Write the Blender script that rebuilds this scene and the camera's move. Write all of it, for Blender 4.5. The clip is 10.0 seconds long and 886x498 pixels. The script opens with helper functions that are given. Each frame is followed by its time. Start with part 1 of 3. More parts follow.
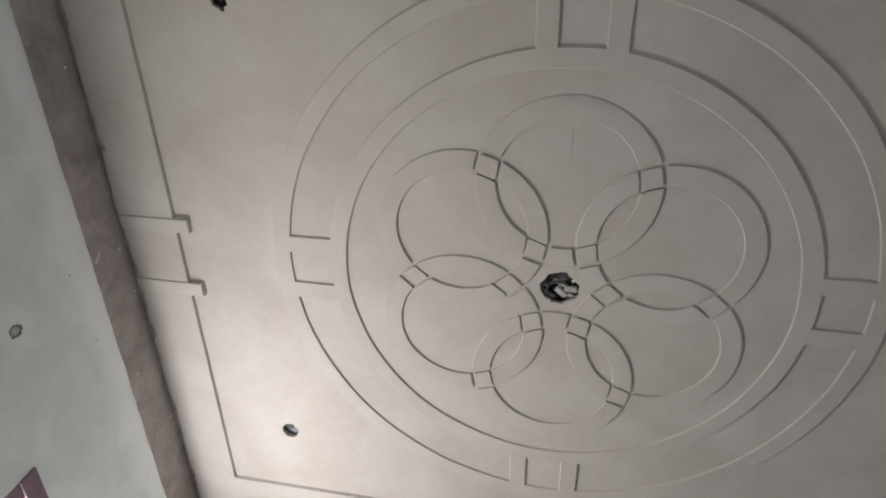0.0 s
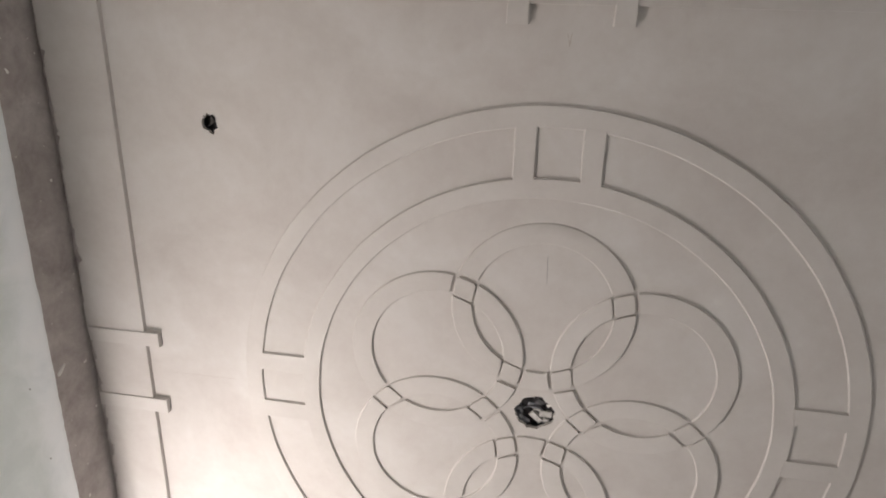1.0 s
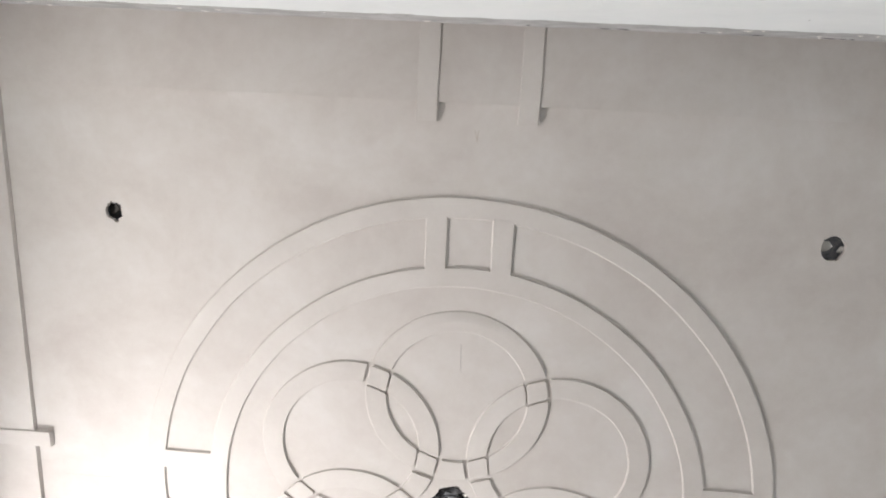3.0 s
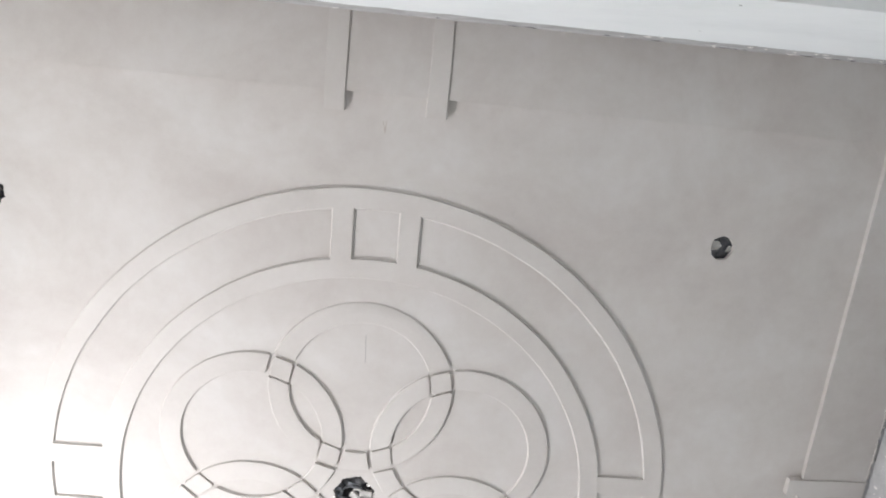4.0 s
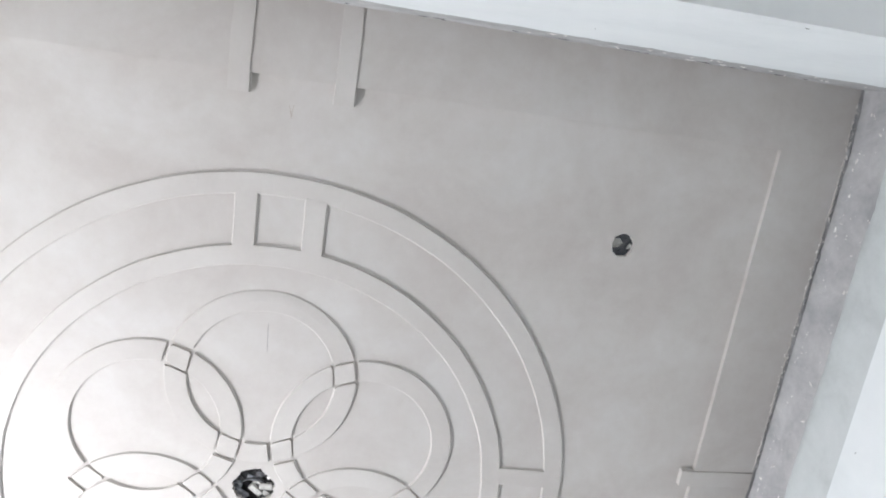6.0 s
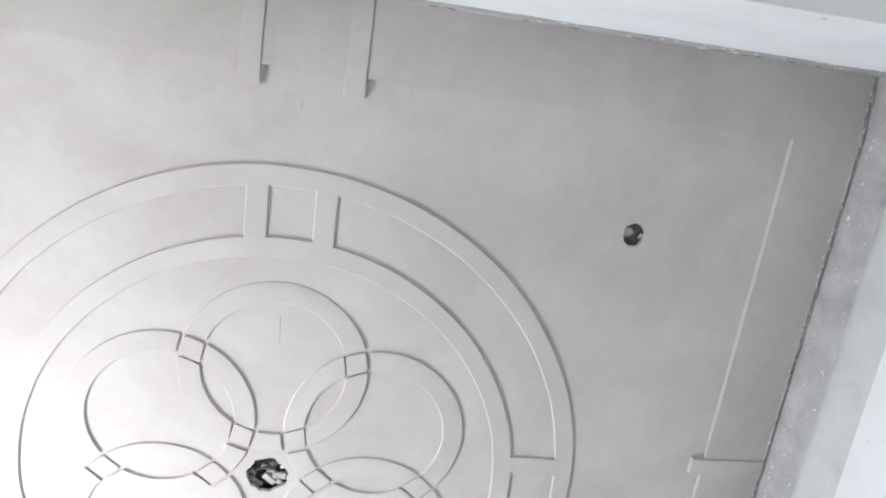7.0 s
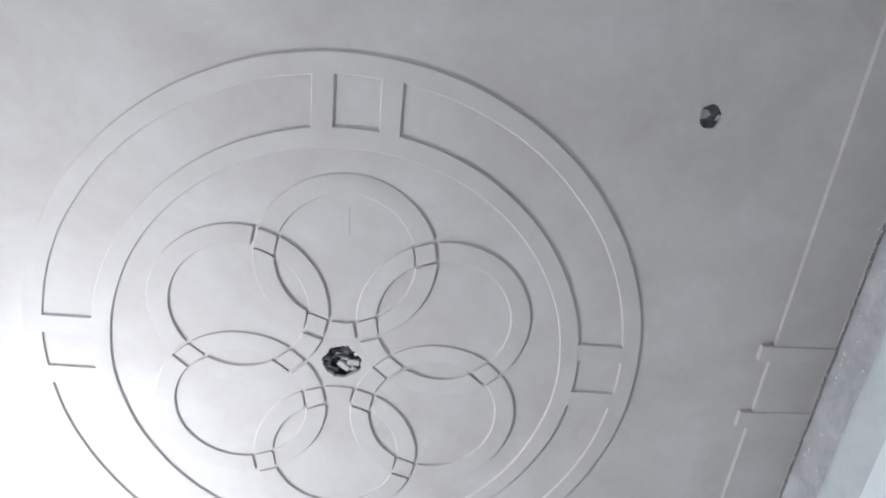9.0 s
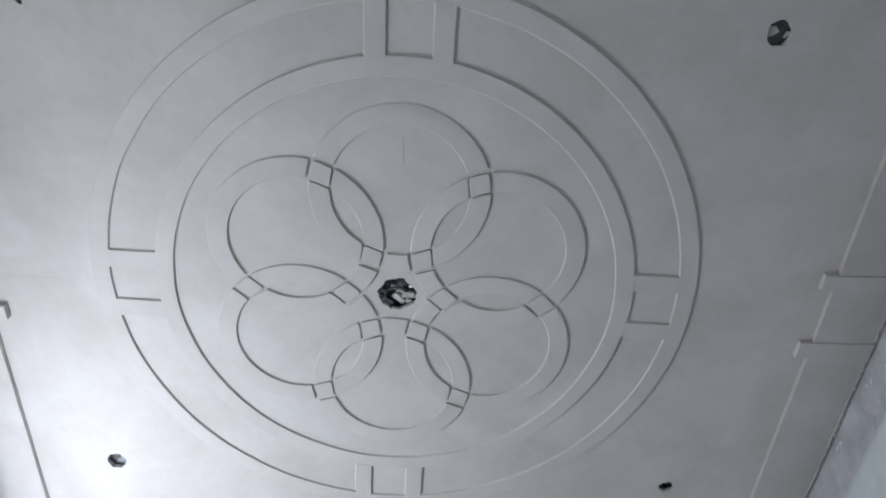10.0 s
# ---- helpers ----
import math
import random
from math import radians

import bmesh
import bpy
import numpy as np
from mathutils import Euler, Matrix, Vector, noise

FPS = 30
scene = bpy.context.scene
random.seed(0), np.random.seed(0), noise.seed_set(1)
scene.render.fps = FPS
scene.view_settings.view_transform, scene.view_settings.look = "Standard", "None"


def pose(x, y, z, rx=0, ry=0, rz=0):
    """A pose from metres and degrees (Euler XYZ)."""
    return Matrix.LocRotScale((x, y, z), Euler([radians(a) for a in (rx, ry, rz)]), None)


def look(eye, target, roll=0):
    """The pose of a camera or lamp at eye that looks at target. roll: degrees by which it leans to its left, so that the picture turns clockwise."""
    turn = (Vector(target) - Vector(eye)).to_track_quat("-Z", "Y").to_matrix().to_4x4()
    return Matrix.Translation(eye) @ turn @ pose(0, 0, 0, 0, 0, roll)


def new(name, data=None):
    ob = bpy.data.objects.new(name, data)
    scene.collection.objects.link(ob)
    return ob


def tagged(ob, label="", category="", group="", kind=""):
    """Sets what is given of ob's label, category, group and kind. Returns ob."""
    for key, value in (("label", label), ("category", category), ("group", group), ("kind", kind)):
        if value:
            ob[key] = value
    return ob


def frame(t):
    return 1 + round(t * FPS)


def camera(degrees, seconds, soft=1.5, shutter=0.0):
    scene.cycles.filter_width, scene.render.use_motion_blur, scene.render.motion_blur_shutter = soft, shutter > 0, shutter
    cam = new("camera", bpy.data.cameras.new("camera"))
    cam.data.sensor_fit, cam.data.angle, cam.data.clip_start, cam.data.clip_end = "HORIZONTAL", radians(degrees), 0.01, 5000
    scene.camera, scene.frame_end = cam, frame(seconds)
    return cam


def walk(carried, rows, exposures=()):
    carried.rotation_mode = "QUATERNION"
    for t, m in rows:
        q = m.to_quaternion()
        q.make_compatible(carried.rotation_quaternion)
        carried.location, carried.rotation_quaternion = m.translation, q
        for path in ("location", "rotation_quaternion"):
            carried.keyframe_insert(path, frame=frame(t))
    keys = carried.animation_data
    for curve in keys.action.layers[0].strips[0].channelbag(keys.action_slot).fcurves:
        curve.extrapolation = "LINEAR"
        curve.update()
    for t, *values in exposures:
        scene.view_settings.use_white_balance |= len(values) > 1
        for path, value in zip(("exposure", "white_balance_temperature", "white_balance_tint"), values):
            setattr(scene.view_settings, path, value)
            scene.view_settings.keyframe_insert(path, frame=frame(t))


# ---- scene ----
cam = camera(66.67, 10.0, soft=1.85)
# seconds, place in metres, tilt, lean about the lens axis, heading
ROWS = [
    (0, 0.0293, -1.1242, 1.3417, 148.334, 22.924, 20.804),
    (0.5, 0.0221, -1.1470, 1.3422, 152.637, 26.088, 23.276),
    (1, 0.0172, -1.1616, 1.3380, 157.753, 28.198, 25.013),
    (1.5, 0.0263, -1.1956, 1.3429, 161.029, 30.357, 28.137),
    (2, 0.0128, -1.2161, 1.3367, 164.740, 30.205, 28.284),
    (2.5, 0.0287, -1.2152, 1.3391, 164.740, 27.214, 24.388),
    (2.7, 0.0391, -1.2162, 1.3488, 165.155, 22.570, 19.672),
    (3.8, 0.0915, -1.2320, 1.3550, 165.608, 1.943, -3.033),
    (4, 0.1047, -1.2409, 1.3621, 164.798, -5.657, -10.969),
    (4.5, 0.1319, -1.2259, 1.3617, 164.118, -15.546, -22.048),
    (5, 0.1526, -1.2318, 1.3672, 163.680, -26.780, -34.257),
    (5.5, 0.1740, -1.2364, 1.3637, 162.701, -23.387, -31.067),
    (5.7, 0.1894, -1.2212, 1.3541, 163.355, -23.449, -31.121),
    (6.8, 0.1828, -1.2371, 1.3565, 163.588, -21.014, -28.322),
    (7, 0.1783, -1.2318, 1.3560, 162.721, -19.556, -26.762),
    (7.5, 0.1706, -1.2089, 1.3558, 163.574, -20.985, -28.212),
    (8, 0.1561, -1.2051, 1.3487, 161.912, -11.124, -17.609),
    (8.5, 0.1227, -1.1947, 1.3574, 158.792, -9.320, -15.455),
    (9, 0.1248, -1.1629, 1.3530, 156.191, -5.998, -11.194),
    (9.5, 0.1085, -1.1468, 1.3469, 154.558, -2.701, -7.561),
    (10, 0.0858, -1.1122, 1.3373, 151.955, 0.596, -3.041),
]
# seconds, stops, kelvin, tint
LIGHT_METER = [
    (0.0, -0.55, 6860, 13.5), (0.5, -0.41, 6910, 14.5), (1.0, 0.00, 7130, 17.0), (1.5, 0.38, 7160, 17.0), (2.0, 0.60, 7060, 16.0), (2.5, 0.67, 6910, 14.5), (4.0, 0.84, 6430, 12.5), (5.0, 0.98, 6230, 11.5),
    (7.5, 0.96, 6180, 11.5), (8.0, 0.93, 6080, 10.5), (8.5, 0.75, 6030, 10.5), (9.0, 0.49, 5910, 10.5), (9.5, 0.23, 5870, 10.5), (10.0, -0.20, 5760, 10.5),
]
walk(cam, [(t, pose(x, y, z, tilt, 0, turn) @ pose(0, 0, 0, 0, 0, lean)) for t, x, y, z, tilt, lean, turn in ROWS], LIGHT_METER)

# ---- world and light ----
world = bpy.data.worlds.new("sky")
scene.world = world
world.use_nodes = True
wn = world.node_tree.nodes
sky = wn.new("ShaderNodeTexSky")
sky.sky_type, sky.sun_disc, sky.sun_elevation, sky.sun_rotation = "NISHITA", False, radians(50), radians(300)
wn["Background"].inputs["Strength"].default_value = 0.15
world.node_tree.links.new(sky.outputs[0], wn["Background"].inputs["Color"])

# the room, metres: inner faces of the walls, faces of the ceiling
X0, X1, Y0, Y1 = -1.4777, 1.5545, -1.3578, 1.273
FACE = 3.095             # underside of the border at its inner edge
PANEL = FACE + 0.0145     # underside of the sunk middle field
MOULD_FACE = PANEL - 0.0074   # underside of the rings
STUB = FACE - 0.0045     # underside of the crossing bars at the walls
BX0, BX1, BY0, BY1 = -1.2632, 1.3335, -1.165, 1.0727   # border lines
RISE = (0.085, 0.08)    # slope of the border up towards the south and east walls
WIN = (0.387, 1.15, 1.05, FACE - 0.622)      # window in the west wall: y0, y1, z0, z1
DOOR = (-0.30, 0.95, 0.0, FACE - 0.89)      # doorway in the south wall: x0, x1, z0, z1
SIDE = (-1.02, -0.22, 0.0, 2.10)     # unseen doorway added in the west wall for a second light: y0, y1, z0, z1
HALL = (-0.15, 0.75, 0.0, 2.10)      # unseen entrance, added at the far end of the hall to let light in


def daylight(name, m, sx, sy, watts, colour):
    la = bpy.data.lights.new(name, "AREA")
    la.shape, la.size, la.size_y, la.energy, la.color = "RECTANGLE", sx, sy, watts, colour
    ob = new(name, la)
    ob.matrix_world = m
    return ob


# light thrown up from the sunlit ground outside, through the window
daylight("window_daylight", look((X0 - 0.027, 0.80, FACE - 1.25), (X0 + 0.44, 0.80, FACE - 0.30)), 0.55, 0.08, 14.8, (0.985, 0.985, 0.985))
daylight("window_ground_light", look((X0 - 0.19, 0.80, FACE - 1.25), (X0 + 0.18, 0.80, FACE - 0.38)), 0.56, 0.44, 24, (0.985, 0.985, 0.985))
# added fill for the south-west ceiling, from an assumed doorway out of view
daylight("side_fill_light", look((X0 - 0.10, -0.62, 1.62), (X0 + 0.36, -0.60, 2.45)), 0.55, 0.28, 7.0, (1.0, 0.967, 0.92))
# assumed light in the unseen hall, set to brighten the doorway's soffit
daylight("hall_daylight", look((0.3, Y0 - 2.17, 1.1), (0.3, Y0, 1.1)), 0.85, 1.9, 16, (1.0, 0.97, 0.93))


# ---- materials ----
def material(name, build):
    m = bpy.data.materials.new(name)
    m.use_nodes = True
    nt = m.node_tree
    build(nt, nt.nodes["Principled BSDF"])
    return m


def node(nt, kind, **values):
    n = nt.nodes.new("ShaderNode" + kind)
    for key, value in values.items():
        n.inputs[key.replace("_", " ")].default_value = value
    return n


def ramp(nt, source, stops):
    r = nt.nodes.new("ShaderNodeValToRGB")
    el = r.color_ramp.elements
    while len(el) < len(stops):
        el.new(0.5)
    for e, (p, c) in zip(el, stops):
        e.position, e.color = p, (*c, 1)
    nt.links.new(source, r.inputs[0])
    return r.outputs["Color"]


def surface(name, dark, mid, light, scale=2.0, grain=60.0, rough=0.9, bump=0.12, depth=0.004, metal=0.0, streak=1.0):
    """Mottled stuff: broad stains, a finer speckle and a fine relief, in metres."""
    def build(nt, bsdf):
        co = nt.nodes.new("ShaderNodeTexCoord")
        mp = nt.nodes.new("ShaderNodeMapping")
        mp.inputs["Scale"].default_value = (1, streak, 1)
        nt.links.new(co.outputs["Object"], mp.inputs[0])
        broad = node(nt, "TexNoise", Scale=scale, Detail=5.0, Roughness=0.6, Distortion=0.4)
        fine = node(nt, "TexNoise", Scale=grain, Detail=6.0, Roughness=0.7)
        for n in (broad, fine):
            nt.links.new(mp.outputs[0], n.inputs["Vector"])
        mix = nt.nodes.new("ShaderNodeMath")
        mix.operation = "MULTIPLY_ADD"
        mix.inputs[1].default_value = 0.25
        nt.links.new(fine.outputs["Fac"], mix.inputs[0])
        half = nt.nodes.new("ShaderNodeMath")
        half.operation = "MULTIPLY"
        half.inputs[1].default_value = 0.75
        nt.links.new(broad.outputs["Fac"], half.inputs[0])
        nt.links.new(half.outputs[0], mix.inputs[2])
        nt.links.new(ramp(nt, mix.outputs[0], [(0.33, dark), (0.5, mid), (0.66, light)]), bsdf.inputs["Base Color"])
        bsdf.inputs["Roughness"].default_value = rough
        bsdf.inputs["Metallic"].default_value = metal
        bsdf.inputs["Specular IOR Level"].default_value = 0.3
        b1 = node(nt, "Bump", Strength=bump, Distance=depth)
        nt.links.new(mix.outputs[0], b1.inputs["Height"])
        nt.links.new(b1.outputs[0], bsdf.inputs["Normal"])
    return material(name, build)


PLASTER = surface("gypsum_plaster", (0.495, 0.458, 0.434), (0.55, 0.52, 0.494), (0.597, 0.575, 0.555), 3.2, 30, 0.75, 0.06, 0.01)
MOULD = surface("moulded_plaster", (0.52, 0.49, 0.464), (0.56, 0.53, 0.504), (0.59, 0.564, 0.538), 4.0, 60, 0.72, 0.12, 0.008)
CEMENT = surface("grey_cement_render", (0.36, 0.36, 0.37), (0.47, 0.465, 0.47), (0.57, 0.565, 0.565), 9.0, 60, 0.95, 0.5, 0.01)
RENDER_BROWN = surface("brown_cement_render", (0.305, 0.270, 0.256), (0.405, 0.364, 0.348), (0.50, 0.460, 0.442), 9.0, 60, 0.95, 0.5, 0.01)
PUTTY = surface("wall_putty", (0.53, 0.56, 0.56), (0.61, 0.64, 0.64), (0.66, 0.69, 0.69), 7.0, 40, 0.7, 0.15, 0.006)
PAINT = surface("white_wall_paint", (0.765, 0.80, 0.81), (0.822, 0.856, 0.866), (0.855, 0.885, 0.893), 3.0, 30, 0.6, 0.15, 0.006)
CEMENT_PALE = surface("pale_cement_render", (0.33, 0.33, 0.33), (0.43, 0.43, 0.43), (0.54, 0.54, 0.545), 12.0, 60, 0.95, 0.4, 0.008)


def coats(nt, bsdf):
    """Mottled primer colour that turns paler towards the top of the wall, along an uneven edge."""
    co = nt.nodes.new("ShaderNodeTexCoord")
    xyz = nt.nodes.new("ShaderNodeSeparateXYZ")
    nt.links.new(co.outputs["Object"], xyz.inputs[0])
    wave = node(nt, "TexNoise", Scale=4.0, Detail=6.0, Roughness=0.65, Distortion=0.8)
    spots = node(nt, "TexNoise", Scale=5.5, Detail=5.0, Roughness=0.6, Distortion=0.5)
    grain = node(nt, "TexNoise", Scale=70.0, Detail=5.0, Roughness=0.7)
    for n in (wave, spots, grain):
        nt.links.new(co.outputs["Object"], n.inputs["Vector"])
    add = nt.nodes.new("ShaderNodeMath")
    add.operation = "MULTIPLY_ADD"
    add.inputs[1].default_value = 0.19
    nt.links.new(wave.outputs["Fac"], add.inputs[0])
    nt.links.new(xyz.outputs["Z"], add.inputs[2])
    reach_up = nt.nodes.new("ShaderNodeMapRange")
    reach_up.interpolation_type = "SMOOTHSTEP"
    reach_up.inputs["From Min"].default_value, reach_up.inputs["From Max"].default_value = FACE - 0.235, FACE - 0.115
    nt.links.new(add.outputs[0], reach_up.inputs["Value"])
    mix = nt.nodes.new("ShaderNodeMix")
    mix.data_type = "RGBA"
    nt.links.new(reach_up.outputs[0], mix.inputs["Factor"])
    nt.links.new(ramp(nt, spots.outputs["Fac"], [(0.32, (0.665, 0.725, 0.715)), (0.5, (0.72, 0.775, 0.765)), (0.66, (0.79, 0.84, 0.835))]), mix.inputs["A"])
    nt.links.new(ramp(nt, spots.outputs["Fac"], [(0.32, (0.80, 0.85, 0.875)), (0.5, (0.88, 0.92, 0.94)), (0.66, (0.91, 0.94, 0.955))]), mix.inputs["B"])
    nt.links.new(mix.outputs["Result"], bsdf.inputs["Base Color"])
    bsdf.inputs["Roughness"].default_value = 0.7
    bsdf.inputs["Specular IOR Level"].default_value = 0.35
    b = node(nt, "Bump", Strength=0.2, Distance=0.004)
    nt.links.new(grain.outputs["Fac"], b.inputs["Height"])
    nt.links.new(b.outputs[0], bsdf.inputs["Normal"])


PRIMER = material("primer_paler_at_top", coats)
PIT = surface("chiselled_render", (0.26, 0.265, 0.26), (0.47, 0.49, 0.48), (0.70, 0.73, 0.71), 60.0, 120, 0.95, 0.5, 0.004)
CONCRETE = surface("raw_concrete", (0.07, 0.07, 0.07), (0.12, 0.118, 0.115), (0.19, 0.185, 0.18), 14.0, 70, 0.95, 0.5, 0.01)
FLOOR = surface("cement_floor", (0.16, 0.15, 0.14), (0.23, 0.215, 0.20), (0.30, 0.285, 0.265), 1.5, 40, 0.85, 0.3, 0.005)
WOOD = surface("mauve_painted_wood", (0.15, 0.10, 0.125), (0.21, 0.14, 0.175), (0.28, 0.20, 0.235), 4.0, 80, 0.55, 0.25, 0.003, 0.0, 0.2)
PVC = surface("off_white_conduit", (0.62, 0.61, 0.58), (0.72, 0.71, 0.68), (0.78, 0.77, 0.74), 20.0, 90, 0.45, 0.1, 0.002)
STEEL = surface("dull_steel", (0.10, 0.10, 0.105), (0.20, 0.20, 0.21), (0.36, 0.36, 0.37), 45.0, 120, 0.55, 0.3, 0.003, 0.3)
BLACK = surface("dark_grey_plastic", (0.09, 0.095, 0.11), (0.22, 0.23, 0.25), (0.35, 0.36, 0.375), 55.0, 160, 0.5, 0.2, 0.002)
CRUMB = surface("dry_plaster_crumb", (0.68, 0.66, 0.63), (0.78, 0.76, 0.73), (0.86, 0.85, 0.82), 30.0, 120, 0.9, 0.3, 0.003)
DARK_STEEL = surface("dark_steel", (0.03, 0.031, 0.034), (0.075, 0.077, 0.083), (0.20, 0.20, 0.21), 38.0, 150, 0.8, 0.6, 0.006)
DULL = surface("dull_conduit", (0.26, 0.255, 0.245), (0.45, 0.44, 0.42), (0.60, 0.585, 0.56), 60.0, 120, 0.7, 0.3, 0.002)
GREY = surface("dusty_grey_metal", (0.15, 0.16, 0.18), (0.26, 0.27, 0.295), (0.38, 0.395, 0.42), 60.0, 120, 0.7, 0.3, 0.002)
STAIN = surface("brown_stain", (0.34, 0.28, 0.235), (0.41, 0.35, 0.30), (0.47, 0.42, 0.37), 60.0, 200, 0.8, 0.1, 0.001)
DIRT = surface("grey_dirt", (0.16, 0.168, 0.168), (0.29, 0.30, 0.30), (0.42, 0.435, 0.43), 80.0, 200, 0.9, 0.2, 0.001)
PENCIL = surface("graphite_line", (0.22, 0.21, 0.21), (0.30, 0.285, 0.275), (0.40, 0.38, 0.365), 60.0, 200, 0.6, 0.1, 0.001)


# ---- building helpers ----
def mesh_object(name, bm, mat, parent=None, smooth=False):
    me = bpy.data.meshes.new(name)
    bmesh.ops.recalc_face_normals(bm, faces=bm.faces)
    bm.to_mesh(me)
    bm.free()
    if smooth:
        me.shade_smooth()
    me.materials.append(mat)
    ob = new(name, me)
    if parent:
        ob.parent = parent
    return ob


def part(name, bm, mat, parent, label="", smooth=False):
    return tagged(mesh_object(name, bm, mat, parent, smooth), label)


def empty(name, label="", category="", group="", kind="", place=(0, 0, 0)):
    ob = new(name)
    ob.empty_display_size = 0.05
    ob.location = place
    return tagged(ob, label, category, group, kind)


def wobble(u, v, size, seed=0.0):
    return size * noise.noise(Vector((u, v, seed)))


def plate(loops, to3d, thick):
    """A flat plate with holes: closed outlines in the plane, given thickness along to3d's third coordinate."""
    bm = bmesh.new()
    for loop in loops:
        vs = [bm.verts.new((u, v, 0)) for u, v in loop]
        for a, b in zip(vs, vs[1:] + vs[:1]):
            bm.edges.new((a, b))
    bmesh.ops.triangle_fill(bm, edges=bm.edges[:], use_beauty=True)
    faces = bm.faces[:]
    ret = bmesh.ops.extrude_face_region(bm, geom=faces, use_keep_orig=True)
    for g in ret["geom"]:
        if isinstance(g, bmesh.types.BMVert):
            g.co.z += thick
    for v in bm.verts:
        v.co = to3d(*v.co)
    return bm


def rect(u0, u1, v0, v1):
    return [(u0, v0), (u1, v0), (u1, v1), (u0, v1)]


def ragged(u0, v0, u1, v1, step, size, seed):
    """Points from one place to another, without the last, that stray sideways."""
    n = max(2, int(math.hypot(u1 - u0, v1 - v0) / step))
    nx, ny = -(v1 - v0), (u1 - u0)
    s = math.hypot(nx, ny)
    out = []
    for i in range(n):
        f = i / n
        w = 0 if i == 0 else wobble(f * n * step * 14, seed, size) + wobble(f * n * step * 55, seed + 9, size * 0.5)
        out.append((u0 + (u1 - u0) * f + nx / s * w, v0 + (v1 - v0) * f + ny / s * w))
    return out


def ring_outline(cx, cy, rx, ry, n, rough, seed):
    return [(cx + (rx + wobble(3 * math.cos(a), 3 * math.sin(a), rough, seed) + wobble(9 * math.cos(a), 9 * math.sin(a), rough * 0.6, seed + 5)) * math.cos(a),
             cy + (ry + wobble(3 * math.cos(a), 3 * math.sin(a), rough, seed) + wobble(9 * math.cos(a), 9 * math.sin(a), rough * 0.6, seed + 5)) * math.sin(a))
            for a in (2 * math.pi * i / n for i in range(n))]


FEATHER = ((0.0040, -0.0004), (0.0024, 0.0004), (0.0010, 0.0014), (0.0002, 0.0026))      # distance from a moulding's edge, depth of the plaster drawn up to it


def section(a, b, face, edge):
    """The cross section of a moulding from a to b: plaster feathered up to it, a short steep side, a flat face."""
    foot = [(d, PANEL - z) for d, z in FEATHER]
    return ([(a - d, z) for d, z in foot] + [(a, face + edge), (a + edge, face), (a + 0.006, face), ((a + b) / 2, face), (b - 0.020, face), (b - 0.012, face), (b - 0.006, face), (b - edge, face), (b, face + edge)]
            + [(b + d, z) for d, z in reversed(foot)])


def band(cx, cy, r0, r1, a0, a1, n, face, closed=False, seed=0.0, edge=0.0008, nose=0.0, lift=0.0):
    """A flat moulded band along an arc, with softened edges. a0 and a1 are functions of the radius, so that the ends can follow other bands; nose rounds the ends' corners, lift wears the outer edge round towards the south."""
    bm = bmesh.new()
    prof = section(r0, r1, face, edge)
    worn = lambda r: nose * min(1.0, max(0.0, 1 - min(r - r0, r1 - r) / 0.009)) ** 2 / r
    rows = []
    for i in range(n if closed else n + 1):
        f = i / n
        row = []
        for k, (r, z) in enumerate(prof):
            b, e = a0(r) + worn(r), a1(r) - worn(r)
            a = b + (e - b) * f
            x, y = math.sin(a), -math.cos(a)
            q = r + wobble(cx + x * r * 6, cy + y * r * 6, 0.0022, seed + (0 if k < 8 else 4)) + wobble(cx + x * r * 30, cy + y * r * 30, 0.0008, seed + k // 8)
            tilt = lift * ((r - r0) / (r1 - r0)) ** 3 * max(0.0, -y) ** 3 if r0 <= r <= r1 else 0.0
            row.append(bm.verts.new((cx + x * q, cy + y * q, z + tilt + wobble(x * r * 5, y * r * 5, 0.0008, seed) * min(1.0, max(0.0, (PANEL - z) / 0.004)))))
        rows.append(row)
    for i in range(len(rows) if closed else len(rows) - 1):
        a, b = rows[i], rows[(i + 1) % len(rows)]
        for k in range(len(prof) - 1):
            bm.faces.new((a[k], a[k + 1], b[k + 1], b[k]))
    if not closed:
        bm.faces.new(rows[0])
        bm.faces.new(rows[-1])
    return bm


def bar(u0, u1, v_start, v_end, face, along, seed=0.0, n=8, edge=0.0008):
    """A straight moulded bar of width u0..u1; its ends are functions of the place across it. along: 'x' or 'y'."""
    bm = bmesh.new()
    prof = section(u0, u1, face, edge)
    rows = []
    for i in range(n + 1):
        row = []
        for k, (u, z) in enumerate(prof):
            v = v_start(u) + (v_end(u) - v_start(u)) * i / n
            w = u + wobble(v * 7, u * 9, 0.002, seed + (0 if k < 8 else 3))
            row.append(bm.verts.new((v, w, z) if along == "x" else (w, v, z)))
        rows.append(row)
    for a, b in zip(rows, rows[1:]):
        for k in range(len(prof) - 1):
            bm.faces.new((a[k], a[k + 1], b[k + 1], b[k]))
    bm.faces.new(rows[0])
    bm.faces.new(rows[-1])
    return bm


def box(x0, x1, y0, y1, z0, z1, edge=0.003):
    bm = bmesh.new()
    bmesh.ops.create_cube(bm, size=1.0)
    for v in bm.verts:
        v.co = ((x0 + x1) / 2 + v.co.x * (x1 - x0), (y0 + y1) / 2 + v.co.y * (y1 - y0), (z0 + z1) / 2 + v.co.z * (z1 - z0))
    if edge:
        bmesh.ops.bevel(bm, geom=bm.edges[:], offset=edge, segments=2, profile=0.6, affect="EDGES")
    return bm


